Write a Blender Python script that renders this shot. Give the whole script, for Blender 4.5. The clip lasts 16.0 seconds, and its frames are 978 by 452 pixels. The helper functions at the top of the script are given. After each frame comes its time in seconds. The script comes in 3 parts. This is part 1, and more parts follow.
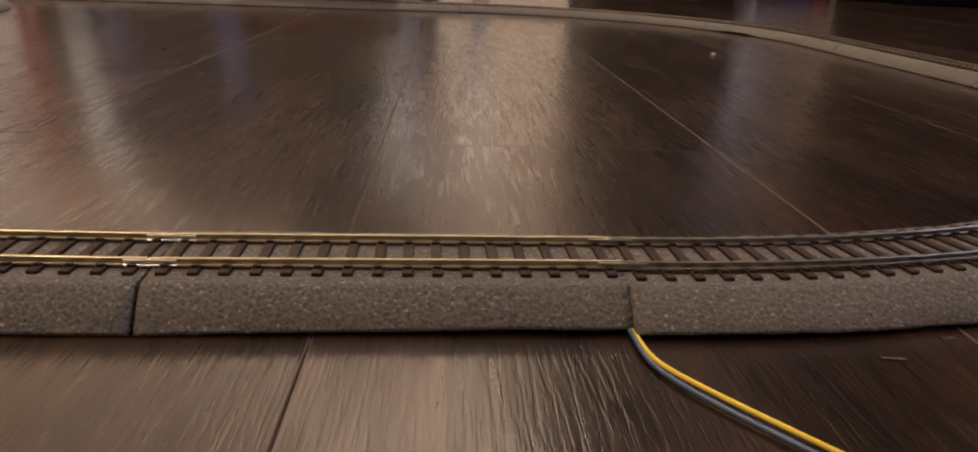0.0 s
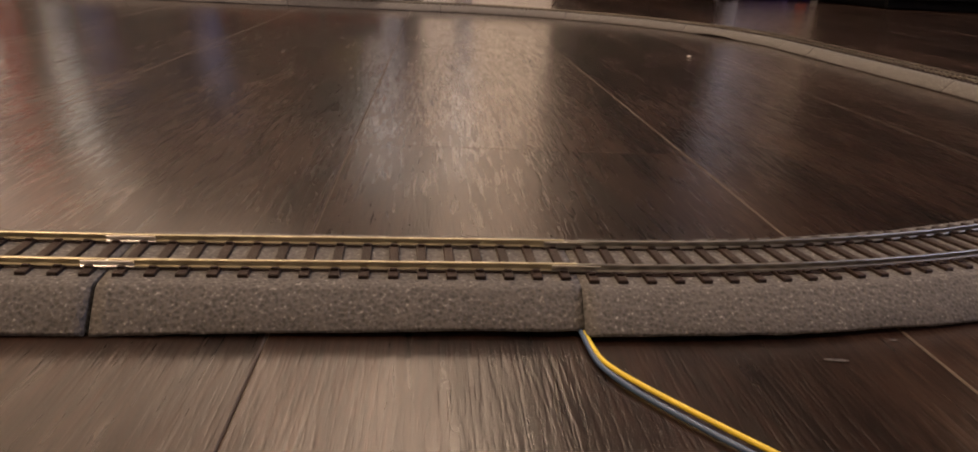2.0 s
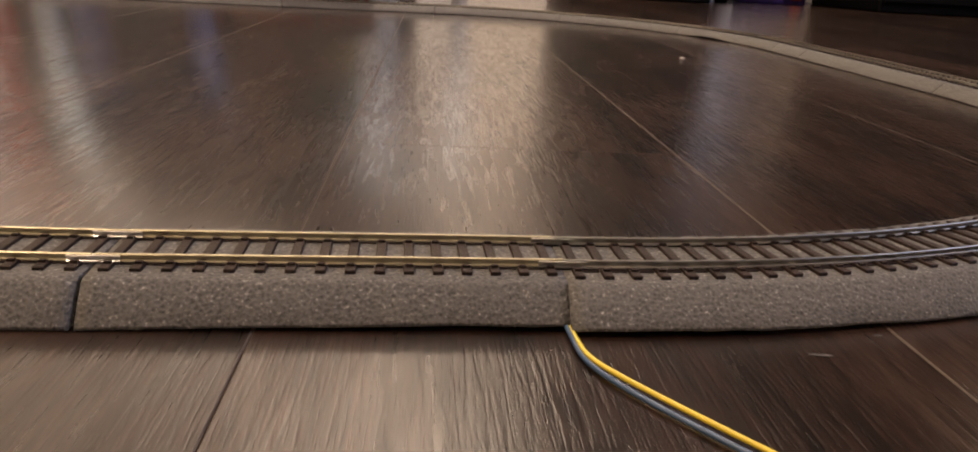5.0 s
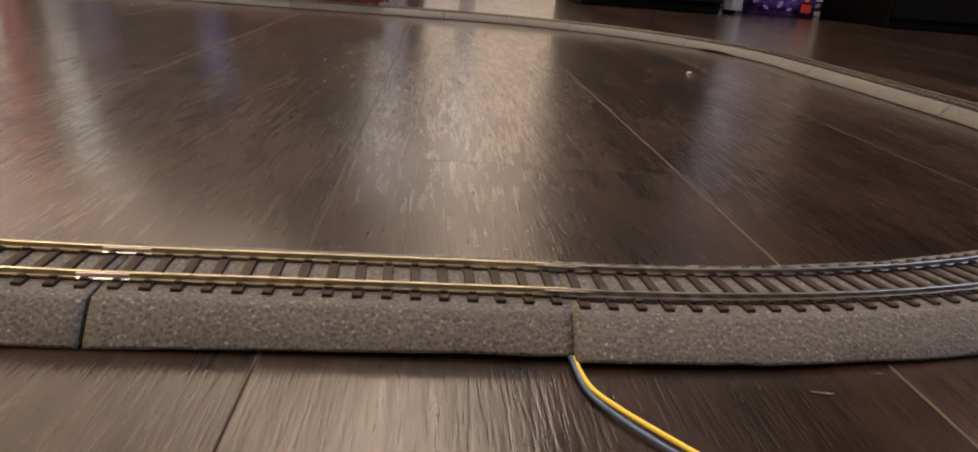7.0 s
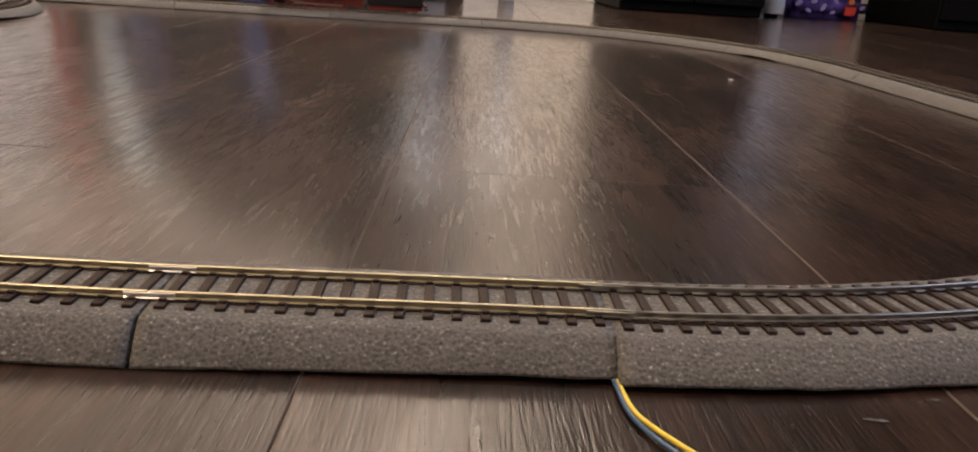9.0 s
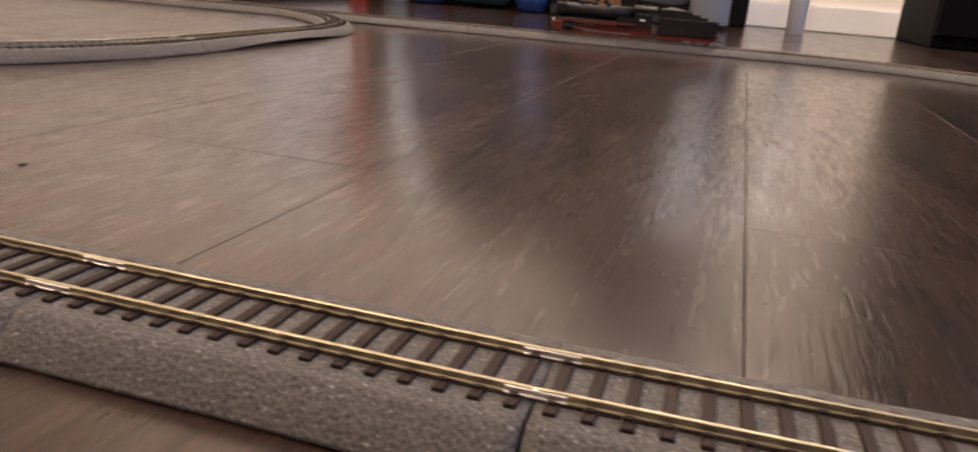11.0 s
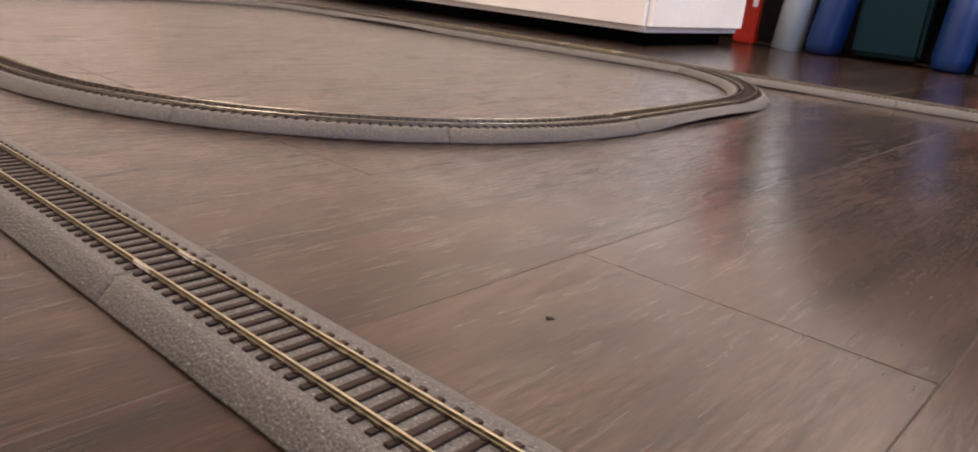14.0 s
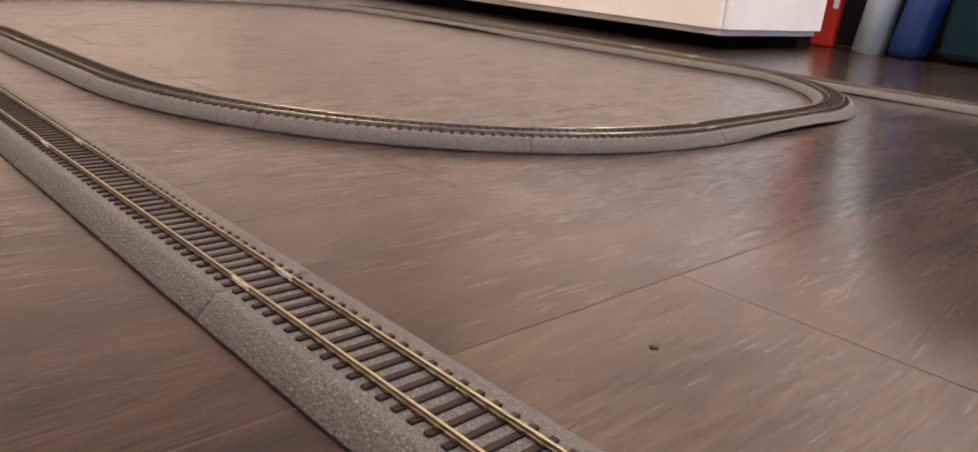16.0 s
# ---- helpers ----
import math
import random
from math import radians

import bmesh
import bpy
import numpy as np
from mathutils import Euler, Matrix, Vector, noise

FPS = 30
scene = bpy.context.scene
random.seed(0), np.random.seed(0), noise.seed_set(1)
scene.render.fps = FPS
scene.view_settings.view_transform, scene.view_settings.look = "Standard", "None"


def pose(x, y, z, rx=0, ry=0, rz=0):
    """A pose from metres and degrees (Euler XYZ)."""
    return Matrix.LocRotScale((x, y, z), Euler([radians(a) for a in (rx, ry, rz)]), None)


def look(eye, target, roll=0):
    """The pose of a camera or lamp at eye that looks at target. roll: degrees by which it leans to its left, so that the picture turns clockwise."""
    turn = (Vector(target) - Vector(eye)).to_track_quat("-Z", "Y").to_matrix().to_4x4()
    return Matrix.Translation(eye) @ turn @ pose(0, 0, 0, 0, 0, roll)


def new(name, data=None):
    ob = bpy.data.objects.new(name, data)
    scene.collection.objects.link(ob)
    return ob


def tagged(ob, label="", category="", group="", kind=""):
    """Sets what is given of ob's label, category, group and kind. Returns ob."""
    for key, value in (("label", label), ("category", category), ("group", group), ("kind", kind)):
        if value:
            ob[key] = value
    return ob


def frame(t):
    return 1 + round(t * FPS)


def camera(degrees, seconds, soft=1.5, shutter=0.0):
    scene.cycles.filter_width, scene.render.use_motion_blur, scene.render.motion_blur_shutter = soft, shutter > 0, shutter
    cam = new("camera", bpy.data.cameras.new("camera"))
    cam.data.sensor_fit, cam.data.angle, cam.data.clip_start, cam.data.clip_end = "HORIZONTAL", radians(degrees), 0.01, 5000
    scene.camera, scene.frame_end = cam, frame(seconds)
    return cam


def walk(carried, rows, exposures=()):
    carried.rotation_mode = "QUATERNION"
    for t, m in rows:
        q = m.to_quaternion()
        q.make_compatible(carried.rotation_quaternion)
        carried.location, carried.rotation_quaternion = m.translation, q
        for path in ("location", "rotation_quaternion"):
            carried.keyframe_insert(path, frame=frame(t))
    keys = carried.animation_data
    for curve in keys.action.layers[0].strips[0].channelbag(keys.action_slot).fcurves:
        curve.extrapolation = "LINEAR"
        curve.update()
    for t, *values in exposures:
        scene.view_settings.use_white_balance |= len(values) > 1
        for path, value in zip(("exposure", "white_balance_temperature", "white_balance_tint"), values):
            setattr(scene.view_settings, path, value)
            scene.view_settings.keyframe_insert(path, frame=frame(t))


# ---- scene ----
cam = camera(64.07, 16.0, soft=1.8, shutter=0.4)
PATH = [
    (0, pose(-0.0518, -0.1892, 0.0839, 70.99, 0, -5.48) @ pose(0, 0, 0, 0, 0, 2.39)),
    (0.5, pose(-0.0494, -0.1906, 0.0834, 70.69, 0, -6.17) @ pose(0, 0, 0, 0, 0, 2.34)),
    (1, pose(-0.0487, -0.1908, 0.0849, 70.82, 0, -6.22) @ pose(0, 0, 0, 0, 0, 2.89)),
    (1.5, pose(-0.0456, -0.1916, 0.0850, 70.85, 0, -6.46) @ pose(0, 0, 0, 0, 0, 2.98)),
    (2, pose(-0.0450, -0.1926, 0.0863, 70.96, 0, -6.70) @ pose(0, 0, 0, 0, 0, 3.10)),
    (2.5, pose(-0.0427, -0.1947, 0.0857, 70.91, 0, -7.23) @ pose(0, 0, 0, 0, 0, 2.97)),
    (3, pose(-0.0419, -0.1961, 0.0853, 70.97, 0, -7.46) @ pose(0, 0, 0, 0, 0, 3.02)),
    (3.5, pose(-0.0428, -0.1953, 0.0849, 71.09, 0, -7.25) @ pose(0, 0, 0, 0, 0, 2.91)),
    (6, pose(-0.0428, -0.1938, 0.0849, 71.25, 0, -6.98) @ pose(0, 0, 0, 0, 0, 3.45)),
    (6.5, pose(-0.0416, -0.1943, 0.0875, 71.54, 0, -6.95) @ pose(0, 0, 0, 0, 0, 3.75)),
    (7, pose(-0.0445, -0.1930, 0.0914, 71.33, 0, -6.88) @ pose(0, 0, 0, 0, 0, 4.84)),
    (7.5, pose(-0.0445, -0.1935, 0.0952, 71.38, 0, -6.74) @ pose(0, 0, 0, 0, 0, 4.83)),
    (8, pose(-0.0446, -0.1915, 0.0963, 71.19, 0, -5.82) @ pose(0, 0, 0, 0, 0, 4.27)),
    (8.2, pose(-0.0440, -0.1918, 0.0951, 71.30, 0, -5.73) @ pose(0, 0, 0, 0, 0, 4.02)),
    (10.3, pose(-0.0710, -0.1616, 0.0934, 71.57, 0, 5.57) @ pose(0, 0, 0, 0, 0, 4.84)),
    (10.5, pose(-0.0786, -0.1528, 0.0892, 72.07, 0, 7.96) @ pose(0, 0, 0, 0, 0, 4.95)),
    (11, look((-0.094, -0.141, 0.087), (-0.562, 1.706, -0.522), 4.5)),
    (11.5, pose(-0.1174, -0.1334, 0.0903, 71.78, 0, 20.05) @ pose(0, 0, 0, 0, 0, 4.03)),
    (12, pose(-0.1466, -0.1320, 0.1074, 73.95, 0, 26.16) @ pose(0, 0, 0, 0, 0, 3.97)),
    (12.5, pose(-0.1641, -0.1327, 0.1132, 73.91, 0, 29.68) @ pose(0, 0, 0, 0, 0, 3.93)),
    (13, pose(-0.1784, -0.1305, 0.1191, 73.08, 0, 33.03) @ pose(0, 0, 0, 0, 0, 4.57)),
    (13.5, pose(-0.1889, -0.1285, 0.1207, 72.51, 0, 35.59) @ pose(0, 0, 0, 0, 0, 5.05)),
    (14, pose(-0.2009, -0.1274, 0.1262, 71.93, 0, 38.52) @ pose(0, 0, 0, 0, 0, 5.72)),
    (14.5, pose(-0.2114, -0.1279, 0.1291, 71.92, 0, 40.73) @ pose(0, 0, 0, 0, 0, 5.81)),
    (15, pose(-0.2168, -0.1298, 0.1307, 71.83, 0, 42.43) @ pose(0, 0, 0, 0, 0, 5.30)),
    (15.5, pose(-0.2220, -0.1279, 0.1301, 71.75, 0, 43.15) @ pose(0, 0, 0, 0, 0, 5.47)),
    (16, pose(-0.2216, -0.1287, 0.1290, 71.52, 0, 43.07) @ pose(0, 0, 0, 0, 0, 5.46)),
]
walk(cam, PATH, exposures=((0.0, -0.76, 7750, 20), (1.5, -0.6, 7750, 20), (3.0, -0.46, 7400, 18), (6.0, -0.22, 7100, 14), (8.2, -0.22, 6700, 12), (10.3, -0.24, 6700, 14), (11.2, -0.22, 6750, 18), (12.0, -0.02, 6200, 16), (13.0, 0.01, 6200, 16), (16.0, -0.02, 6450, 17)))

# ---------------------------------------------------------------- world and light
world = bpy.data.worlds.new("world")
scene.world = world
world.use_nodes = True
world.node_tree.nodes["Background"].inputs[0].default_value = (0.55, 0.65, 0.9, 1)
world.node_tree.nodes["Background"].inputs[1].default_value = 0.15


def area(name, where, aim, size, power, colour, size_y=None):
    data = bpy.data.lights.new(name, "AREA")
    data.energy, data.color, data.size = power, colour, size
    if size_y:
        data.shape, data.size_y = "RECTANGLE", size_y
    ob = new(name, data)
    ob.matrix_world = look(where, aim)
    return ob


# the room's warm ceiling lamp, two added warm fills that wash the north wall without any lamp there, and the cool
# daylight of the window in the east wall
area("ceiling_lamp_light", (-1.45, -0.25, 2.3), (-1.45, -0.25, 0), 0.7, 84, (1.0, 0.79, 0.60))
area("wall_lamp_light", (0.14, 1.68, 2.35), (0.14, 2.45, 0.85), 0.3, 106, (1.0, 0.87, 0.75))
area("wall_lamp_light", (-2.05, 1.75, 2.2), (-2.05, 2.45, 1.45), 0.5, 19, (1.0, 0.79, 0.60))
area("window_light", (2.13, 0.05, 1.35), (-0.6, 0.9, 0.3), 1.1, 36, (0.52, 0.63, 1.0), 1.2)

# ---------------------------------------------------------------- materials


def material(name, colour, rough=0.5, metal=0.0, vary=0.12, scale=60.0, bump=0.0, bump_scale=400.0, second=None, coat=0.0, by_object=0.0):
    """A surface with broad and fine colour variation and a fine relief, all at real size."""
    m = bpy.data.materials.new(name)
    m.use_nodes = True
    nt = m.node_tree
    b = nt.nodes["Principled BSDF"]
    tc = nt.nodes.new("ShaderNodeTexCoord")
    n1 = nt.nodes.new("ShaderNodeTexNoise")
    n1.inputs["Scale"].default_value, n1.inputs["Detail"].default_value = scale, 5
    nt.links.new(tc.outputs["Object"], n1.inputs["Vector"])
    ramp = nt.nodes.new("ShaderNodeMapRange")
    ramp.inputs["From Min"].default_value, ramp.inputs["From Max"].default_value = 0.3, 0.7
    nt.links.new(n1.outputs["Fac"], ramp.inputs["Value"])
    mix = nt.nodes.new("ShaderNodeMix")
    mix.data_type = "RGBA"
    lo = second or [c * (1 - vary) for c in colour]
    mix.inputs[6].default_value = (*lo, 1)
    mix.inputs[7].default_value = (*[min(1, c * (1 + vary)) for c in colour], 1)
    nt.links.new(ramp.outputs["Result"], mix.inputs[0])
    out = mix.outputs[2]
    if by_object:
        info = nt.nodes.new("ShaderNodeObjectInfo")
        mr = nt.nodes.new("ShaderNodeMapRange")
        mr.inputs["To Min"].default_value, mr.inputs["To Max"].default_value = 1 - by_object, 1 + by_object
        nt.links.new(info.outputs["Random"], mr.inputs["Value"])
        hsv = nt.nodes.new("ShaderNodeHueSaturation")
        nt.links.new(mr.outputs["Result"], hsv.inputs["Value"])
        nt.links.new(out, hsv.inputs["Color"])
        out = hsv.outputs["Color"]
    nt.links.new(out, b.inputs["Base Color"])
    b.inputs["Roughness"].default_value, b.inputs["Metallic"].default_value = rough, metal
    b.inputs["Coat Weight"].default_value = coat
    if bump:
        n2 = nt.nodes.new("ShaderNodeTexNoise")
        n2.inputs["Scale"].default_value, n2.inputs["Detail"].default_value = bump_scale, 4
        nt.links.new(tc.outputs["Object"], n2.inputs["Vector"])
        bp = nt.nodes.new("ShaderNodeBump")
        bp.inputs["Strength"].default_value, bp.inputs["Distance"].default_value = 1.0, bump
        nt.links.new(n2.outputs["Fac"], bp.inputs["Height"])
        nt.links.new(bp.outputs["Normal"], b.inputs["Normal"])
    return m


def foam_material():
    """Grey open-cell foam: small dark pores and bright flecks about a millimetre across."""
    m = material("grey_foam", (0.21, 0.20, 0.19), 0.92, vary=0.1, scale=25)
    nt = m.node_tree
    b = nt.nodes["Principled BSDF"]
    tc = nt.nodes["Texture Coordinate"]
    vor = nt.nodes.new("ShaderNodeTexVoronoi")
    vor.inputs["Scale"].default_value = 800
    nt.links.new(tc.outputs["Object"], vor.inputs["Vector"])
    noi = nt.nodes.new("ShaderNodeTexNoise")
    noi.inputs["Scale"].default_value, noi.inputs["Detail"].default_value = 1150, 3
    nt.links.new(tc.outputs["Object"], noi.inputs["Vector"])
    ramp = nt.nodes.new("ShaderNodeValToRGB")
    el = ramp.color_ramp.elements
    el[0].position, el[0].color = 0.35, (0.050, 0.0475, 0.0445, 1)
    el[1].position, el[1].color = 0.42, (0.076, 0.0725, 0.0675, 1)
    e = el.new(0.62)
    e.color = (0.094, 0.0895, 0.0835, 1)
    e = el.new(0.73)
    e.color = (0.25, 0.245, 0.23, 1)
    nt.links.new(noi.outputs["Fac"], ramp.inputs["Fac"])
    mul = nt.nodes.new("ShaderNodeMix")
    mul.data_type, mul.blend_type = "RGBA", "MULTIPLY"
    mul.inputs[0].default_value = 0.5
    old = b.inputs["Base Color"].links[0].from_socket
    nt.links.new(ramp.outputs["Color"], mul.inputs[6])
    bright = nt.nodes.new("ShaderNodeMix")
    bright.data_type, bright.blend_type = "RGBA", "ADD"
    bright.inputs[0].default_value = 1.0
    bright.inputs[7].default_value = (0.75, 0.75, 0.75, 1)
    nt.links.new(old, bright.inputs[6])
    nt.links.new(bright.outputs[2], mul.inputs[7])
    pit = nt.nodes.new("ShaderNodeMapRange")
    pit.inputs["From Min"].default_value, pit.inputs["From Max"].default_value = 0.10, 0.50
    pit.inputs["To Min"].default_value, pit.inputs["To Max"].default_value = 0.66, 1.10
    nt.links.new(vor.outputs["Distance"], pit.inputs["Value"])
    cell = nt.nodes.new("ShaderNodeHueSaturation")
    nt.links.new(pit.outputs["Result"], cell.inputs["Value"])
    nt.links.new(mul.outputs[2], cell.inputs["Color"])
    nt.links.new(cell.outputs["Color"], b.inputs["Base Color"])
    bp = nt.nodes.new("ShaderNodeBump")
    bp.inputs["Strength"].default_value, bp.inputs["Distance"].default_value = 1.0, 0.0003
    nt.links.new(vor.outputs["Distance"], bp.inputs["Height"])
    nt.links.new(bp.outputs["Normal"], b.inputs["Normal"])
    return m


def plank_material():
    """Dark brown oak laminate with an embossed grain along the board and a satin lacquer."""
    m = bpy.data.materials.new("oak_laminate")
    m.use_nodes = True
    nt = m.node_tree
    b = nt.nodes["Principled BSDF"]
    tc = nt.nodes.new("ShaderNodeTexCoord")
    info = nt.nodes.new("ShaderNodeObjectInfo")
    shift = nt.nodes.new("ShaderNodeVectorMath")
    shift.operation = "MULTIPLY"
    shift.inputs[1].default_value = (7.3, 19.1, 0)
    comb = nt.nodes.new("ShaderNodeCombineXYZ")
    for k in range(2):
        nt.links.new(info.outputs["Random"], comb.inputs[k])
    nt.links.new(comb.outputs["Vector"], shift.inputs[0])
    add = nt.nodes.new("ShaderNodeVectorMath")
    nt.links.new(tc.outputs["Object"], add.inputs[0])
    nt.links.new(shift.outputs["Vector"], add.inputs[1])

    def noise_at(sx, sy, detail, rough=0.55, dist=0.0):
        mp = nt.nodes.new("ShaderNodeMapping")
        mp.inputs["Scale"].default_value = (sx, sy, 1)
        nt.links.new(add.outputs["Vector"], mp.inputs["Vector"])
        n = nt.nodes.new("ShaderNodeTexNoise")
        n.inputs["Scale"].default_value, n.inputs["Detail"].default_value = 1, detail
        n.inputs["Roughness"].default_value, n.inputs["Distortion"].default_value = rough, dist
        nt.links.new(mp.outputs["Vector"], n.inputs["Vector"])
        return n.outputs["Fac"]

    broad = noise_at(14, 3.0, 4, 0.6, 1.2)
    fine = noise_at(620, 44, 5, 0.66, 0.3)
    pores = noise_at(900, 56, 2, 0.5, 0.25)
    ramp = nt.nodes.new("ShaderNodeValToRGB")
    el = ramp.color_ramp.elements
    el[0].position, el[0].color = 0.33, (0.0065, 0.0036, 0.0026, 1)
    el[1].position, el[1].color = 0.68, (0.033, 0.0182, 0.0124, 1)
    e = el.new(0.5)
    e.color = (0.0185, 0.0092, 0.0060, 1)
    nt.links.new(broad, ramp.inputs["Fac"])
    vein = noise_at(46, 4.5, 4, 0.62, 1.6)
    r3 = nt.nodes.new("ShaderNodeMapRange")
    r3.inputs["From Min"].default_value, r3.inputs["From Max"].default_value = 0.56, 0.70
    r3.inputs["To Min"].default_value, r3.inputs["To Max"].default_value = 1.0, 0.55
    nt.links.new(vein, r3.inputs["Value"])
    r2 = nt.nodes.new("ShaderNodeMapRange")
    r2.inputs["From Min"].default_value, r2.inputs["From Max"].default_value = 0.35, 0.65
    r2.inputs["To Min"].default_value, r2.inputs["To Max"].default_value = 0.48, 1.52
    nt.links.new(fine, r2.inputs["Value"])
    tone = nt.nodes.new("ShaderNodeMapRange")
    tone.inputs["To Min"].default_value, tone.inputs["To Max"].default_value = 0.85, 1.2
    nt.links.new(info.outputs["Random"], tone.inputs["Value"])
    both = nt.nodes.new("ShaderNodeMath")
    both.operation = "MULTIPLY"
    nt.links.new(r2.outputs["Result"], both.inputs[0])
    nt.links.new(tone.outputs["Result"], both.inputs[1])
    three = nt.nodes.new("ShaderNodeMath")
    three.operation = "MULTIPLY"
    nt.links.new(both.outputs["Value"], three.inputs[0])
    nt.links.new(r3.outputs["Result"], three.inputs[1])
    hsv = nt.nodes.new("ShaderNodeHueSaturation")
    nt.links.new(three.outputs["Value"], hsv.inputs["Value"])
    nt.links.new(ramp.outputs["Color"], hsv.inputs["Color"])
    nt.links.new(hsv.outputs["Color"], b.inputs["Base Color"])
    rr = nt.nodes.new("ShaderNodeMapRange")
    rr.inputs["From Min"].default_value, rr.inputs["From Max"].default_value = 0.3, 0.7
    rr.inputs["To Min"].default_value, rr.inputs["To Max"].default_value = 0.12, 0.165
    nt.links.new(broad, rr.inputs["Value"])
    nt.links.new(rr.outputs["Result"], b.inputs["Coat Roughness"])
    b.inputs["Coat IOR"].default_value = 1.5
    streak = noise_at(430, 30, 3, 0.6, 0.3)
    gloss = nt.nodes.new("ShaderNodeMapRange")
    gloss.inputs["From Min"].default_value, gloss.inputs["From Max"].default_value = 0.38, 0.62
    gloss.inputs["To Min"].default_value, gloss.inputs["To Max"].default_value = 0.68, 0.93
    nt.links.new(streak, gloss.inputs["Value"])
    figure = noise_at(75, 11, 3, 0.6, 1.4)
    worn = nt.nodes.new("ShaderNodeMapRange")
    worn.inputs["From Min"].default_value, worn.inputs["From Max"].default_value = 0.42, 0.66
    worn.inputs["To Min"].default_value, worn.inputs["To Max"].default_value = 1.06, 0.84
    nt.links.new(figure, worn.inputs["Value"])
    sheen = nt.nodes.new("ShaderNodeMath")
    sheen.operation = "MULTIPLY"
    nt.links.new(gloss.outputs["Result"], sheen.inputs[0])
    nt.links.new(worn.outputs["Result"], sheen.inputs[1])
    nt.links.new(sheen.outputs["Value"], b.inputs["Coat Weight"])
    b.inputs["Roughness"].default_value, b.inputs["Specular IOR Level"].default_value = 0.42, 0.08
    pits = nt.nodes.new("ShaderNodeMapRange")
    pits.inputs["From Min"].default_value, pits.inputs["From Max"].default_value = 0.48, 0.66
    nt.links.new(pores, pits.inputs["Value"])
    hsum = nt.nodes.new("ShaderNodeMath")
    hsum.operation = "MULTIPLY_ADD"
    hsum.inputs[1].default_value = -0.45
    nt.links.new(pits.outputs["Result"], hsum.inputs[0])
    nt.links.new(fine, hsum.inputs[2])
    bp = nt.nodes.new("ShaderNodeBump")
    bp.inputs["Strength"].default_value, bp.inputs["Distance"].default_value = 1.0, 0.000085
    nt.links.new(hsum.outputs["Value"], bp.inputs["Height"])
    nt.links.new(bp.outputs["Normal"], b.inputs["Normal"])
    nt.links.new(bp.outputs["Normal"], b.inputs["Coat Normal"])
    return m


FOAM = foam_material()
OAK = plank_material()
BOARD_EDGE = material("board_edge", (0.066, 0.048, 0.037), 0.75, vary=0.25, scale=90)
JOINT = material("joint_dark", (0.012, 0.009, 0.008), 0.9)
SLEEPER = material("sleeper_plastic", (0.018, 0.0098, 0.0069), 0.62, vary=0.3, scale=300, bump=0.0001, bump_scale=2500, by_object=0.15)
SLEEPER.node_tree.nodes["Principled BSDF"].inputs["Specular IOR Level"].default_value = 0.2
BRASS = material("brass_rail", (0.39, 0.355, 0.245), 0.42, 1.0, vary=0.15, scale=120, bump=0.00003, bump_scale=900)
SILVER = material("nickel_rail", (0.31, 0.30, 0.262), 0.33, 1.0, vary=0.15, scale=120, bump=0.00003, bump_scale=900)
DULL = material("dull_rail", (0.20, 0.185, 0.16), 0.55, 1.0, vary=0.2, scale=120)
PLATE = material("bright_joiner", (0.82, 0.81, 0.78), 0.38, 1.0, vary=0.08, scale=200)
WALL = material("white_wall", (0.80, 0.74, 0.67), 0.85, vary=0.04, scale=3, bump=0.0006, bump_scale=160)
CEIL = material("white_ceiling", (0.8, 0.79, 0.77), 0.9, vary=0.03, scale=2, bump=0.0004, bump_scale=120)
TRIM = material("white_trim", (0.78, 0.77, 0.76), 0.4, vary=0.04, scale=8)
LEATHER = material("white_leather", (0.77, 0.765, 0.735), 0.42, vary=0.05, scale=6, bump=0.005, bump_scale=9)
YELLOW = material("yellow_cable", (0.56, 0.42, 0.03), 0.5, vary=0.08, scale=60)
BLUEGREY = material("blue_grey_cable", (0.03, 0.065, 0.125), 0.45, vary=0.1, scale=60)
BLACK = material("black_furniture", (0.0011, 0.0010, 0.0010), 0.6, vary=0.3, scale=20)
BLACK.node_tree.nodes["Principled BSDF"].inputs["Specular IOR Level"].default_value = 0.06
RED = material("red_plastic", (0.48, 0.032, 0.015), 0.4, vary=0.1, scale=12)
WHITE = material("white_plastic", (0.84, 0.91, 0.96), 0.38, vary=0.05, scale=10)
PALE = material("pale_plastic", (0.54, 0.66, 0.72), 0.45, vary=0.05, scale=10)
COOL_WHITE = material("cool_white_plastic", (0.50, 0.58, 0.66), 0.4, vary=0.05, scale=10)
BLUE = material("blue_plastic", (0.004, 0.026, 0.115), 0.38, vary=0.15, scale=9)
TEAL = material("teal_plastic", (0.001, 0.020, 0.029), 0.5, vary=0.15, scale=9)
TEAL.node_tree.nodes["Principled BSDF"].inputs["Specular IOR Level"].default_value = 0.15

# ---------------------------------------------------------------- mesh helpers


def mesh_object(name, bm, mat, smooth=False):
    me = bpy.data.meshes.new(name)
    bm.normal_update()
    bm.to_mesh(me)
    bm.free()
    me.materials.append(mat)
    if smooth:
        for p in me.polygons:
            p.use_smooth = len(p.vertices) < 5
    return new(name, me)


def part(name, bm, mat, parent, label="", smooth=False):
    ob = mesh_object(name, bm, mat, smooth)
    ob.parent = parent
    if label:
        tagged(ob, label)
    return ob


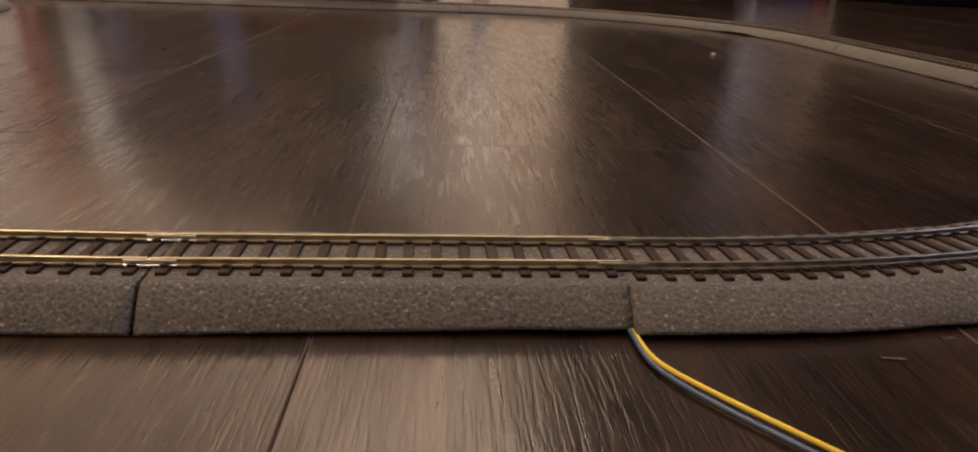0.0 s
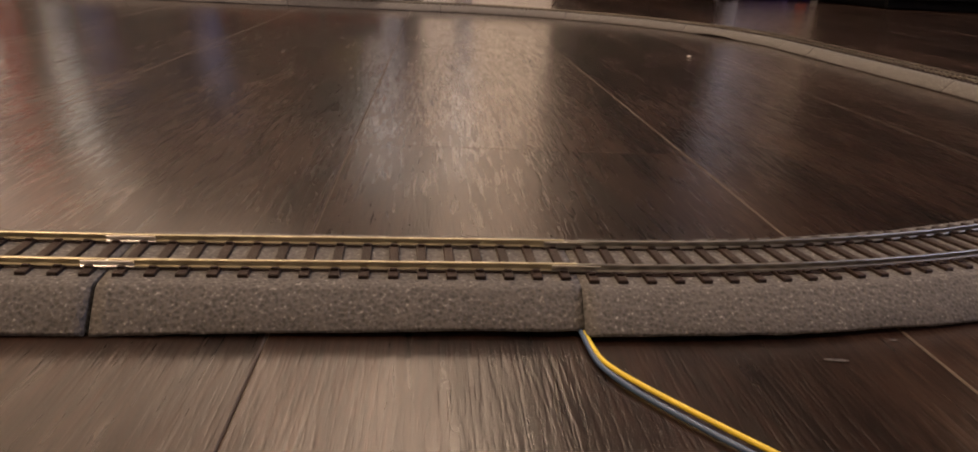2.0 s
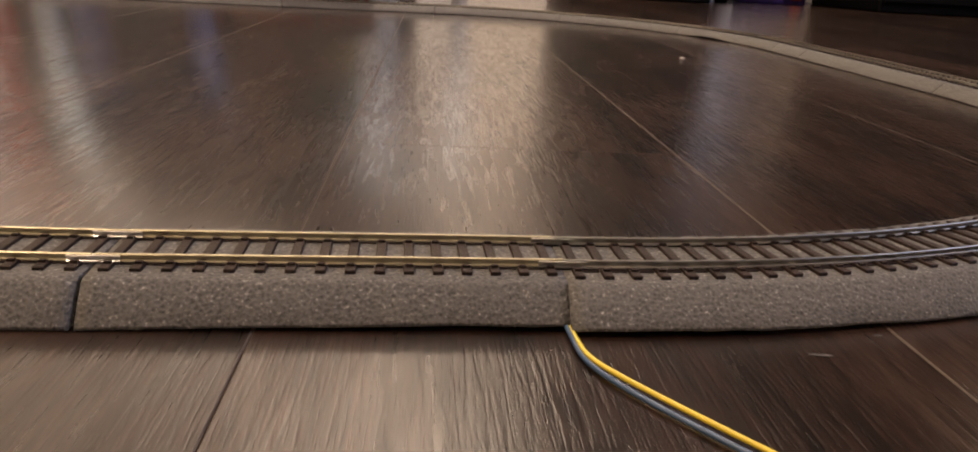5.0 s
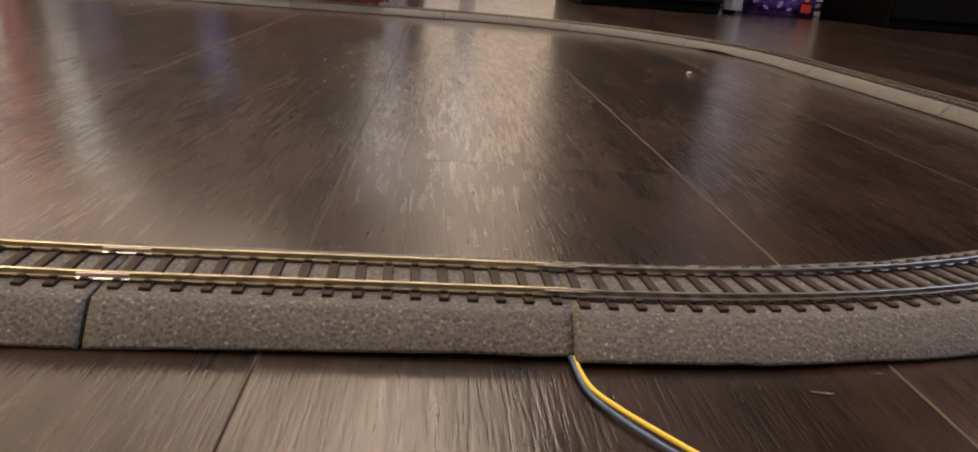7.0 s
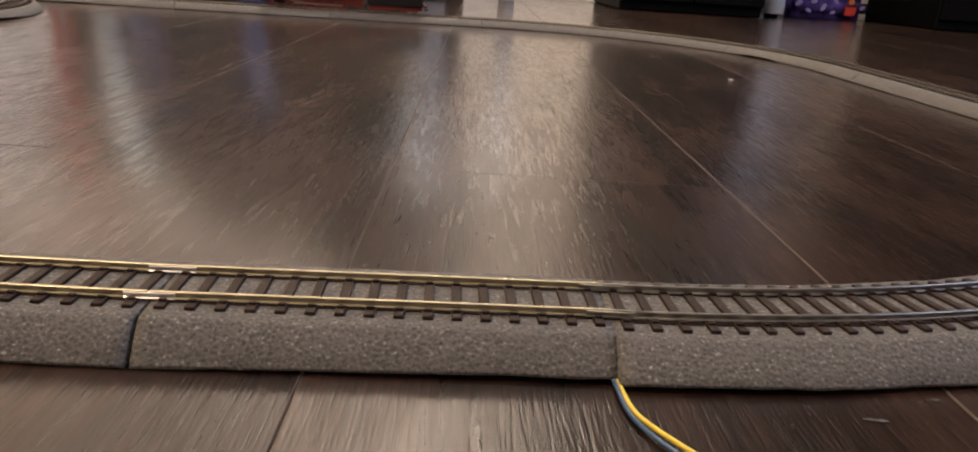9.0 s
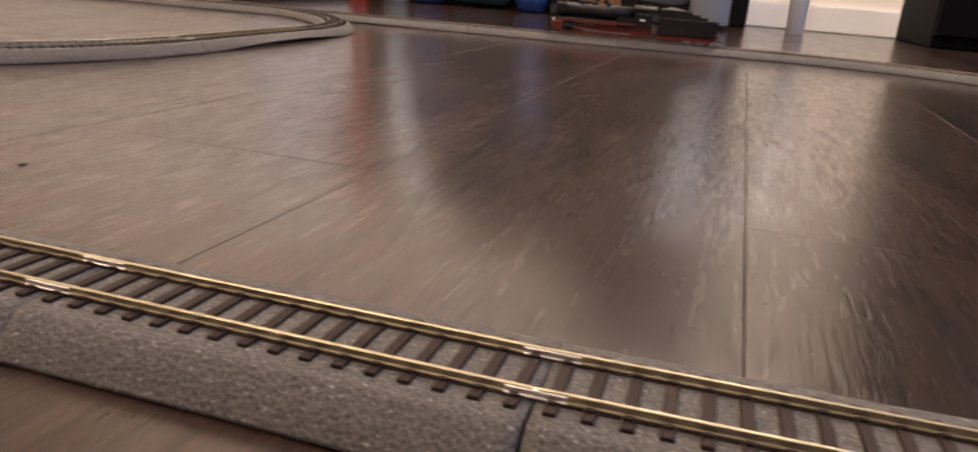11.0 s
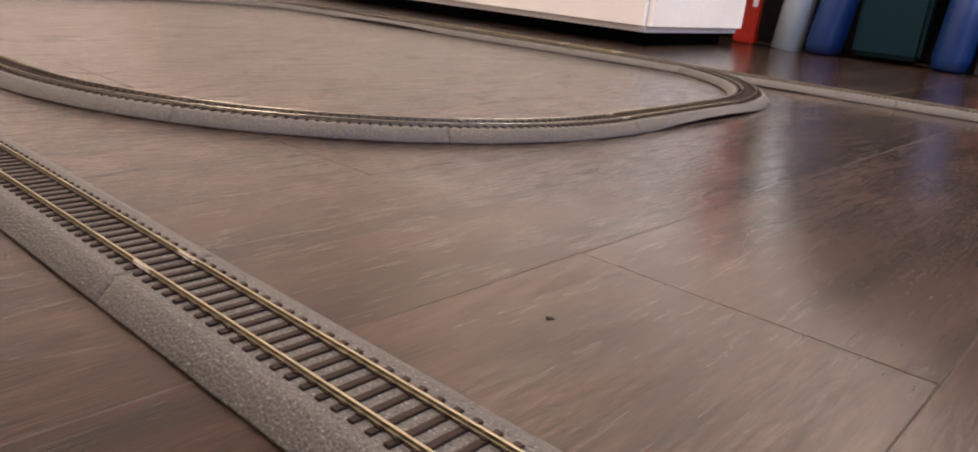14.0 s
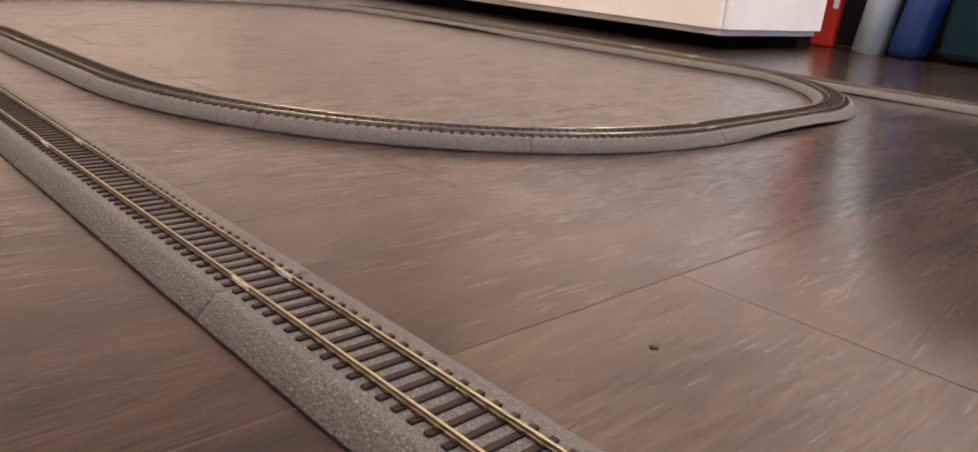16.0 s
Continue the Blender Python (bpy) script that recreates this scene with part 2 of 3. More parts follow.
def thing(name, at=None, label="", category="", group="", kind=""):
    ob = new(name)
    if at is not None:
        ob.matrix_world = at
    ob.empty_display_size = 0.02
    return tagged(ob, label, category, group, kind)


def box(x0, x1, y0, y1, z0, z1, bevel=0.0, seg=2, bm=None):
    b = bm or bmesh.new()
    r = bmesh.ops.create_cube(b, size=1)
    m = Matrix.LocRotScale(((x0 + x1) / 2, (y0 + y1) / 2, (z0 + z1) / 2), None, (x1 - x0, y1 - y0, z1 - z0))
    bmesh.ops.transform(b, matrix=m, verts=r["verts"])
    if bevel:
        es = {e for v in r["verts"] for e in v.link_edges}
        bmesh.ops.bevel(b, geom=list(es), offset=bevel, segments=seg, affect="EDGES", clamp_overlap=True)
    return b


def tube(p0, p1, r0, r1=None, seg=12, bm=None, caps=True):
    b = bm or bmesh.new()
    p0, p1 = Vector(p0), Vector(p1)
    d = p1 - p0
    r = bmesh.ops.create_cone(b, cap_ends=caps, segments=seg, radius1=r0, radius2=r0 if r1 is None else r1, depth=d.length)
    q = Vector((0, 0, 1)).rotation_difference(d.normalized()).to_matrix().to_4x4()
    bmesh.ops.transform(b, matrix=Matrix.Translation((p0 + p1) / 2) @ q, verts=r["verts"])
    return b


def loft(profiles, closed=True, caps=True):
    """A skin over rows of points, each row one outline."""
    b = bmesh.new()
    rings = [[b.verts.new(p) for p in row] for row in profiles]
    n = len(rings[0])
    for a, c in zip(rings, rings[1:]):
        for i in range(n if closed else n - 1):
            j = (i + 1) % n
            b.faces.new((a[i], a[j], c[j], c[i]))
    if caps and closed:
        b.faces.new(list(reversed(rings[0])))
        b.faces.new(rings[-1])
    bmesh.ops.recalc_face_normals(b, faces=b.faces)
    return b


# ---------------------------------------------------------------- the track

GAUGE, PITCH, TOP = 0.0087, 0.1157 / 16, 0.0126   # rail centre off the axis, sleeper step, rail top
BED = 0.0098                                      # top of the foam


def line_at(x, y, heading, turn, s):
    """The place and heading s metres along a piece that bends by turn radians a metre."""
    if abs(turn) < 1e-6:
        return x + s * math.cos(heading), y + s * math.sin(heading), heading
    h = heading + turn * s
    return x + (math.sin(h) - math.sin(heading)) / turn, y - (math.cos(h) - math.cos(heading)) / turn, h


def sweep(x, y, heading, turn, s0, s1, outline, steps, wobble=0.0, lift=None):
    rows = []
    for i in range(steps + 1):
        s = s0 + (s1 - s0) * i / steps
        px, py, h = line_at(x, y, heading, turn, s)
        nx, ny = -math.sin(h), math.cos(h)
        row = []
        for u, z in outline:
            w = wobble * (noise.noise((px * 40 + u * 90, py * 40, z * 300)) + 0.7 * noise.noise((px * 210, py * 210 + u * 60, z * 700))) if wobble else 0
            up = lift(px + nx * u, py + ny * u, u, z) if lift else 0
            row.append((px + nx * (u + w), py + ny * (u + w), max(0.0002, z + w * 0.4 + up)))
        rows.append(row)
    return loft(rows)


RAIL = [(-0.00046, 0), (0.00046, 0), (0.00046, 0.0003), (0.00028, 0.0006), (0.00028, 0.0014), (0.00048, 0.0016), (0.00048, 0.0020),
        (0.00036, 0.0021), (-0.00036, 0.0021), (-0.00048, 0.0020), (-0.00048, 0.0016), (-0.00028, 0.0014), (-0.00028, 0.0006), (-0.00046, 0.0003)]


def foam_outline(right, left):
    """The bed's cross-section; right and left: how far its foot reaches from the axis."""
    one = [(-right - 0.0002, 0.0003), (-right, 0.0012), (-right * 0.6 - 0.0068, 0.0054), (-right * 0.22 - 0.0132, 0.0091), (-right * 0.14 - 0.0137, BED), (-0.009, BED + 0.0001)]
    two = [(left + 0.0002, 0.0003), (left, 0.0012), (left * 0.6 + 0.0068, 0.0054), (left * 0.22 + 0.0132, 0.0091), (left * 0.14 + 0.0137, BED), (0.009, BED + 0.0001)]
    return one + two[::-1]



sleeper_bm = bmesh.new()
box(-0.0013, 0.0013, -0.0137, 0.0137, BED - 0.0012, TOP - 0.0021 + 0.0003, 0.0002, 1, sleeper_bm)
for s in (-1, 1):
    for o in (-0.0017, 0.0017):
        box(-0.0009, 0.0009, s * GAUGE + o - 0.0005, s * GAUGE + o + 0.0005, TOP - 0.0021, TOP - 0.0012, 0.0, 1, sleeper_bm)
for s in (-1, 1):
    box(0.0015, PITCH - 0.0015, s * GAUGE - 0.0009, s * GAUGE + 0.0009, BED - 0.001, BED + 0.0004, 0.0, 1, sleeper_bm)
SLEEPER_MESH = bpy.data.meshes.new("sleeper")
sleeper_bm.to_mesh(SLEEPER_MESH)
sleeper_bm.free()
SLEEPER_MESH.materials.append(SLEEPER)


SLACK = ((0.01, -0.026, 0.12, 0.0013), (-0.53, 0.655, 0.13, 0.0036), (-1.42, 1.045, 0.15, 0.0046), (-0.60, 0.98, 0.09, 0.0012), (0.37, 0.84, 0.04, 0.0018))


def bed_lift(px, py, u, z):
    """Here and there the foot of the bed stands a little off the floor."""
    if abs(u) < 0.02 or z > 0.002:
        return 0
    return max(h * max(0, 1 - ((px - x) ** 2 + (py - y) ** 2) / r ** 2) for x, y, r, h in SLACK)


def track(x, y, heading, turn, length, metal, label, feet=(0.0275, 0.0275), joiner=True, gap=0.0):
    """One section of track with its own foam bed; gives the place and heading of its end."""
    n = max(4, round(length / PITCH))
    steps = 2 if abs(turn) < 1e-6 else max(6, int(length / 0.012))
    t = thing("track_section", label=label, category="model track", group="model railway track")
    part("foam_bed", sweep(x, y, heading, turn, 0.00005 + gap, length - 0.0001, foam_outline(*feet), max(steps, int(length / 0.0035)), 0.0004, bed_lift), FOAM, t, smooth=True)
    for side in (-1, 1):
        rail = [(side * GAUGE + u, TOP - 0.0021 + z) for u, z in RAIL]
        r = part("rail", sweep(x, y, heading, turn, 0.0002, length - 0.0002, rail, steps), metal, t)
        if joiner:
            plate = [(side * GAUGE + u * 1.7, TOP - 0.0021 + 0.0001 + z * 0.8) for u, z in RAIL]
            part("rail_joiner", sweep(x, y, heading, turn, -0.0062, 0.0062, plate, 2 if abs(turn) < 1e-6 else 4), PLATE if metal is BRASS else metal, r)
    for i in range(n):
        px, py, h = line_at(x, y, heading, turn, (i + 0.5) * length / n)
        ob = new("sleeper", SLEEPER_MESH)
        ob.parent = t
        ob.matrix_world = Matrix.Translation((px, py, 0)) @ Matrix.Rotation(h, 4, "Z") @ Matrix.Diagonal((1, 1.1 if turn else 1, 1, 1))
    return line_at(x, y, heading, turn, length)


def run(x, y, heading, pieces, metal_straight, metal_curve, feet=(0.0275, 0.0275), first=True, gap=0.0):
    for i, (length, angle) in enumerate(pieces):
        turn = radians(angle) / length if angle else 0
        x, y, heading = track(x, y, heading, turn, length, metal_curve if angle else metal_straight,
                              "curved model railway track on grey foam bedding" if angle else "straight model railway track on grey foam bedding", feet, first or i > 0, gap if i == 0 else 0.0)
    return x, y, heading


def arc(radius, angle, parts):
    return [(radius * radians(abs(angle)) / parts, angle / parts)] * parts


SEC = 0.1157
# outer oval: the wired joint is the origin; first the piece west of it, then round by the east to the back
run(-SEC, 0, 0, [(SEC, 0)], BRASS, SILVER, (0.0252, 0.0300), gap=0.00035)
ex, ey, eh = run(0, -0.0004, -0.03, arc(0.405, 91.7, 3), SILVER, SILVER)
bx, by, bh = run(ex, ey, eh, [(0.2314, 0), (0.0686, 0)] + arc(0.39, 93, 3), DULL, DULL)
run(bx, by, bh, [(0.2314, 0)] * 7 + arc(0.42, 87, 3), DULL, DULL)
run(-SEC, 0, math.pi - 0.029, [(SEC, 0)] + [(0.2314, 0)] * 5 + [(SEC, 0)] + arc(0.42, -88, 3) + [(0.17, 0)], BRASS, SILVER, (0.0310, 0.0255), False)
# inner oval
run(-0.925, 0.13, 0, arc(0.365, 90, 3) + [(0.2314, 0)] + arc(0.36, 90, 3) + [(SEC, 0), (0.2314, 0), (0.2314, 0)] + arc(0.36, 90, 3) + [(0.2314, 0)] + arc(0.365, 90, 3) + [(0.2314, 0), (SEC, 0), (0.2314, 0)], BRASS, SILVER, (0.026, 0.026))

# ---------------------------------------------------------------- room shell
W0, W1, S0, S1, HIGH = -3.4, 2.2, -1.7, 2.45, 2.5


def slab(name, dims, mat, label, bevel=0.0):
    return tagged(mesh_object(name, box(*dims, bevel), mat), label, name.split("_")[0], kind="structure")


slab("wall_north", (W0, W1, S1, S1 + 0.12, 0, HIGH), WALL, "plain white painted plaster wall")
slab("wall_south", (W0, W1, S0 - 0.12, S0, 0, HIGH), WALL, "plain white painted plaster wall")
slab("wall_west", (W0 - 0.12, W0, S0 - 0.12, S1 + 0.12, 0, HIGH), WALL, "plain white painted plaster wall")
east = thing("wall_east", label="white plaster wall with a window opening", category="wall", kind="structure")
for dims in ((W1, W1 + 0.12, S0 - 0.12, -0.55, 0, HIGH), (W1, W1 + 0.12, 0.65, S1 + 0.12, 0, HIGH), (W1, W1 + 0.12, -0.55, 0.65, 0, 0.75), (W1, W1 + 0.12, -0.55, 0.65, 1.95, HIGH)):
    part("wall_panel", box(*dims), WALL, east)
slab("ceiling", (W0 - 0.12, W1 + 0.12, S0 - 0.12, S1 + 0.12, HIGH, HIGH + 0.1), CEIL, "plain white ceiling")
slab("baseboard", (W0, W1, S1 - 0.016, S1, 0, 0.075), TRIM, "white painted baseboard along the wall", 0.003)

# floor: boards on a dark base
floor = tagged(mesh_object("floor", box(W0, W1, S0, S1, -0.03, -0.0035), JOINT), "dark brown oak laminate plank floor with satin gloss", "floor", kind="structure")
BOARD, LEAN, LONG = 0.1600, -0.036, 1.28


def board_mesh(length):
    b = box(-BOARD / 2 + 0.00014, BOARD / 2 - 0.00014, -length / 2 + 0.0004, length / 2 - 0.0004, -0.0035, 0, 0.0)
    top_edges = [e for e in b.edges if all(v.co.z > -0.001 for v in e.verts) and abs(e.verts[0].co.y - e.verts[1].co.y) > 0.01]
    bmesh.ops.bevel(b, geom=top_edges, offset=0.00038, segments=1, affect="EDGES")
    b.normal_update()
    for f in b.faces:
        f.material_index = 0 if f.normal.z > 0.9 else 1
    me = bpy.data.meshes.new("plank")
    b.to_mesh(me)
    b.free()
    me.materials.append(OAK)
    me.materials.append(BOARD_EDGE)
    return me


BOARD_MESH = board_mesh(LONG)
ux, uy = math.cos(LEAN), math.sin(LEAN)
settle = random.Random(11)
for k in range(-20, 14):
    for j in range(-2, 3):
        a = (k - 0.5) * BOARD
        s0 = 0.1655 + LONG * j + (0.0 if k % 2 == 0 else 0.835)
        lo, hi = max(s0, S0 - a * uy), min(s0 + LONG, S1 - a * uy)      # sawn off at the walls
        if hi - lo < 0.02:
            continue
        ob = new("plank", BOARD_MESH if hi - lo > LONG - 1e-4 else board_mesh(hi - lo))
        ob.parent = floor
        s = (lo + hi) / 2
        ob.matrix_world = Matrix.Translation((0.085 + a * ux - s * uy, a * uy + s * ux, -0.00012)) @ Matrix.Rotation(LEAN, 4, "Z") @ Matrix.Rotation(radians(settle.uniform(-0.06, 0.06)), 4, "Y")

# ---------------------------------------------------------------- things at the back of the room


def sofa():
    t = thing("sofa", Matrix.Translation((-1.04, 1.40, 0)), "white leather sofa with the shaded gap below it filled black", "sofa")
    part("seat_base", box(-2.1, 0, 0, 0.50, 0.030, 0.30, 0.014, 6), LEATHER, t)
    part("seat_cushion", box(-2.09, -0.01, -0.01, 0.36, 0.301, 0.44, 0.045, 6), LEATHER, t, smooth=True)
    part("backrest", box(-2.1, 0, 0.36, 0.50, 0.301, 0.66, 0.05, 6), LEATHER, t, smooth=True)
    # black block set back in the gap, standing in for the shade under the sofa
    part("gap_shade", box(-2.03, -0.05, 0.10, 0.48, 0.0005, 0.030, 0.0), BLACK, t, "recessed black block standing in for the shade under the sofa")


sofa()
DARKCARD = material("dark_card", (0.0045, 0.0038, 0.0038), 0.65, vary=0.35, scale=18)
DARKCARD.node_tree.nodes["Principled BSDF"].inputs["Specular IOR Level"].default_value = 0.12


def post(name, at, r0, r1, lean, label, foot=True, high=0.55, mat=WHITE):
    t = thing(name, Matrix.Translation(at), label, "table leg", "white legs at the wall")
    part("shaft", tube((0, 0, 0.012 if foot else 0.0005), (lean, 0, high), r0, r1, 28), mat, t, smooth=True)
    if foot:
        part("foot", tube((0, 0, 0.0005), (0, 0, 0.013), r0 * 0.55, r0 * 0.6, 20), BLACK, t, "black rubber foot")


post("table_leg", (-0.962, 2.02, 0), 0.041, 0.034, 0.05, "pale bluish white tapered plastic leg standing on the floor", False, mat=PALE)
post("table_leg", (-0.103, 1.97, 0), 0.05, 0.05, 0.0, "thick bluish white round leg with a black rubber foot", True, mat=COOL_WHITE)
post("table_leg", (0.118, 2.1, 0), 0.022, 0.034, 0.0, "slim white leg tapering towards the floor", False)
post("table_leg", (0.905, 2.15, 0), 0.035, 0.035, 0.0, "thick white round leg with a black rubber foot", True)

t = thing("broom_stand", Matrix.Translation((-1.083, 2.03, 0)), "bright red plastic post beside the sofa", "post")
part("post", box(-0.027, 0.027, -0.02, 0.02, 0.0005, 0.6, 0.006, 2), RED, t)
part("sticker", box(0.012, 0.0262, -0.0206, -0.0202, 0.10, 0.24), TRIM, t, "white paper sticker")
part("base", box(-0.0295, 0.0295, -0.0225, 0.0225, 0.0005, 0.03, 0.005, 2), RED, t)

t = thing("toy_chair", Matrix.Translation((-0.72, 2.02, 0)), "blue plastic child's chair with teal panel", "chair")
for sx, lean in ((-1, 0.14), (1, 0.05)):
    rows = []
    for z, wide in ((0.0005, 0.030), (0.006, 0.040), (0.03, 0.045), (0.12, 0.044), (0.3, 0.042)):
        rows.append([(sx * 0.15 + lean * z + wide * math.cos(2 * math.pi * i / 16), 1.25 * wide * math.sin(2 * math.pi * i / 16), z) for i in range(16)])
    part("leg", loft(rows), BLUE, t, smooth=True)
part("front_panel", box(-0.08, 0.08, 0.0, 0.05, 0.012, 0.26, 0.01, 2), TEAL, t, "teal plastic panel")
part("seat", box(-0.16, 0.16, -0.08, 0.2, 0.3, 0.34, 0.015, 3), BLUE, t)

t = thing("toy_box", Matrix.Translation((-0.325, 1.98, 0)) @ Matrix.Rotation(radians(-4), 4, "Z"), "dark cardboard toy box with red and yellow print", "box")
part("carton", box(-0.19, 0.19, 0, 0.25, 0.0005, 0.28, 0.004, 1), DARKCARD, t)


def disc_patch(outline, y=-0.0004):
    """A thin printed patch on the front of a carton."""
    return loft([[(x, y, z) for x, z in outline], [(x, y + 0.0003, z) for x, z in outline]])


def oval(cx, cz, rx, rz, tilt=0, n=28, square=2.6):
    out = []
    for i in range(n):
        a = 2 * math.pi * i / n
        u = rx * math.copysign(abs(math.cos(a)) ** (2 / square), math.cos(a))
        w = rz * math.copysign(abs(math.sin(a)) ** (2 / square), math.sin(a))
        out.append((cx + u * math.cos(tilt) - w * math.sin(tilt), cz + u * math.sin(tilt) + w * math.cos(tilt)))
    return out


RED_PRINT = material("red_print", (0.17, 0.013, 0.006), 0.55, vary=0.25, scale=40)
ORANGE_PRINT = material("orange_print", (0.13, 0.056, 0.014), 0.55, vary=0.25, scale=60)
GREY_PRINT = material("grey_print", (0.012, 0.0145, 0.019), 0.5, vary=0.35, scale=40)
LIME_PRINT = material("lime_print", (0.13, 0.15, 0.012), 0.55, vary=0.2, scale=60)
PALE_PRINT = material("pale_print", (0.10, 0.10, 0.105), 0.55, vary=0.3, scale=70)
part("printed_patch", disc_patch(oval(-0.083, 0.098, 0.096, 0.036, -0.07, square=3.4)), RED_PRINT, t, "red printed car body shape")
part("printed_patch", disc_patch(oval(-0.062, 0.134, 0.062, 0.026, -0.05)), RED_PRINT, t, "red printed roof shape")
part("printed_patch", disc_patch(oval(-0.058, 0.133, 0.046, 0.011, -0.05), -0.0009), PALE_PRINT, t, "pale printed windscreen")
part("printed_patch", disc_patch([(-0.172, 0.062), (-0.01, 0.026), (0.0, 0.037), (-0.004, 0.052), (-0.165, 0.083), (-0.176, 0.076)], -0.0013), ORANGE_PRINT, t, "orange printed banner")
for k in range(5):
    u = -0.155 + 0.027 * k
    part("printed_bar", disc_patch([(u, 0.065 - 0.006 * k), (u + 0.016, 0.061 - 0.006 * k), (u + 0.018, 0.070 - 0.006 * k), (u + 0.003, 0.074 - 0.006 * k)], -0.0017), DARKCARD, t, "dark unreadable lettering bar")
part("printed_patch", disc_patch(oval(0.092, 0.086, 0.084, 0.034, -0.05, square=3.2)), GREY_PRINT, t, "dark grey printed car body shape")
part("printed_patch", disc_patch(oval(0.098, 0.118, 0.056, 0.024, -0.04), -0.0006), GREY_PRINT, t, "dark grey printed roof shape")
part("printed_patch", disc_patch(oval(0.098, 0.119, 0.046, 0.010, -0.04), -0.0012), material("smoke_print", (0.05, 0.055, 0.06), 0.5, vary=0.3, scale=60), t, "grey printed windscreen")
part("printed_patch", disc_patch(oval(0.09, 0.062, 0.07, 0.006, -0.05), -0.0012), material("blue_grey_print", (0.02, 0.028, 0.045), 0.5, vary=0.3, scale=50), t, "blue-grey printed stripe")
for u in (0.088, 0.130):
    part("printed_bar", disc_patch([(u, 0.160), (u + 0.034, 0.154), (u + 0.038, 0.182), (u + 0.005, 0.188)], -0.0014), LIME_PRINT, t, "lime printed bar")
part("printed_patch", disc_patch([(-0.188, 0.004), (0.188, 0.004), (0.188, 0.022), (-0.188, 0.028)], -0.0005), material("night_print", (0.006, 0.009, 0.014), 0.5, vary=0.6, scale=30), t, "dark blue printed ground")


# added dark blocks, mostly unseen, that keep the lit wall out of the floor's reflection
def reflection_block(x0, wide, high, label):
    t = thing("reflection_block", Matrix.Translation((x0, 2.22, 0)), label, "shelf", "dark shelf units at the wall")
    part("body", box(0, wide, 0.02, 0.22, 0.0005, high - 0.02, 0.004, 1), DARKCARD, t)
    part("top", box(-0.005, wide + 0.005, 0.0, 0.22, high - 0.0195, high, 0.003, 1), DARKCARD, t)


reflection_block(-1.49, 0.66, 0.62, "low dark brown block added at the wall to darken the floor's reflection")
reflection_block(-0.818, 0.436, 0.77, "dark brown block of middle height added to darken the floor's reflection")
reflection_block(-0.37, 0.37, 1.12, "tall dark brown block added at the wall to darken the floor's reflection")

for x0, wide in ((0.425, 0.40), (1.33, 0.84)):
    t = thing("wardrobe", Matrix.Translation((x0, 2.0, 0)), "tall matt black wardrobe standing at the wall", "wardrobe", "black wardrobes at the wall")
    part("body", box(0, wide, 0.02, 0.42, 0.0005, 2.05, 0.004, 1), BLACK, t)
    for k in range(2):
        d = part("door", box(k * wide / 2 + 0.002, (k + 1) * wide / 2 - 0.002, 0.0, 0.0195, 0.03, 2.045, 0.002, 1), BLACK, t)
        part("handle", tube((wide / 2 + (k - 0.5) * 0.05, -0.012, 0.95), (wide / 2 + (k - 0.5) * 0.05, -0.012, 1.1), 0.004, None, 8), BLACK, d)

t = thing("toy_bag", Matrix.Translation((1.14, 2.33, 0)), "purple and red toy bag on the floor", "bag")
part("bag", box(-0.13, 0.13, -0.05, 0.05, 0.0005, 0.075, 0.022, 4), material("purple_fabric", (0.055, 0.026, 0.15), 0.8, vary=0.7, scale=45, bump=0.002, bump_scale=40), t, smooth=True)
part("patch", box(0.045, 0.085, -0.056, -0.049, 0.012, 0.045, 0.005, 2), RED, t, "red patch")
part("patch", tube((0.066, -0.0495, 0.056), (0.066, -0.0545, 0.056), 0.010, 0.009, 16), material("orange_badge", (0.55, 0.17, 0.03), 0.6, vary=0.1), t, "round orange badge")
LILAC = material("lilac_print", (0.24, 0.21, 0.36), 0.7, vary=0.25, scale=90)
for u, w, r, tilt in ((-0.100, 0.044, 0.013, 0.5), (-0.066, 0.024, 0.010, -0.4), (-0.052, 0.052, 0.011, 0.2), (-0.020, 0.036, 0.013, 1.0), (0.012, 0.022, 0.009, 0.3), (0.018, 0.055, 0.010, -0.7), (0.104, 0.040, 0.010, 0.6)):
    part("printed_spot", disc_patch(oval(u, w, r, r * 0.55, tilt, 14, 2.0), -0.0512), LILAC, t, "pale lilac printed spot")

# ---------------------------------------------------------------- the train
LOCO_BLACK = material("loco_black", (0.0045, 0.0045, 0.005), 0.5, vary=0.3, scale=150, bump=0.00004, bump_scale=1500)
LOCO_BLACK.node_tree.nodes["Principled BSDF"].inputs["Specular IOR Level"].default_value = 0.25
LOCO_RED = material("loco_red", (0.14, 0.008, 0.003), 0.5, vary=0.2, scale=150)
STEEL = material("rod_steel", (0.22, 0.20, 0.19), 0.35, 1.0, vary=0.15, scale=300)
COAL = material("coal", (0.012, 0.012, 0.013), 0.3, vary=0.5, scale=700, bump=0.0002, bump_scale=1500)
LAMP = material("lamp_glass", (0.35, 0.33, 0.28), 0.2, vary=0.05)
MM = 0.001


def mbox(x0, x1, y0, y1, z0, z1, bevel=0.0, seg=2, bm=None):
    return box(x0 * MM, x1 * MM, y0 * MM, y1 * MM, z0 * MM, z1 * MM, bevel * MM, seg, bm)


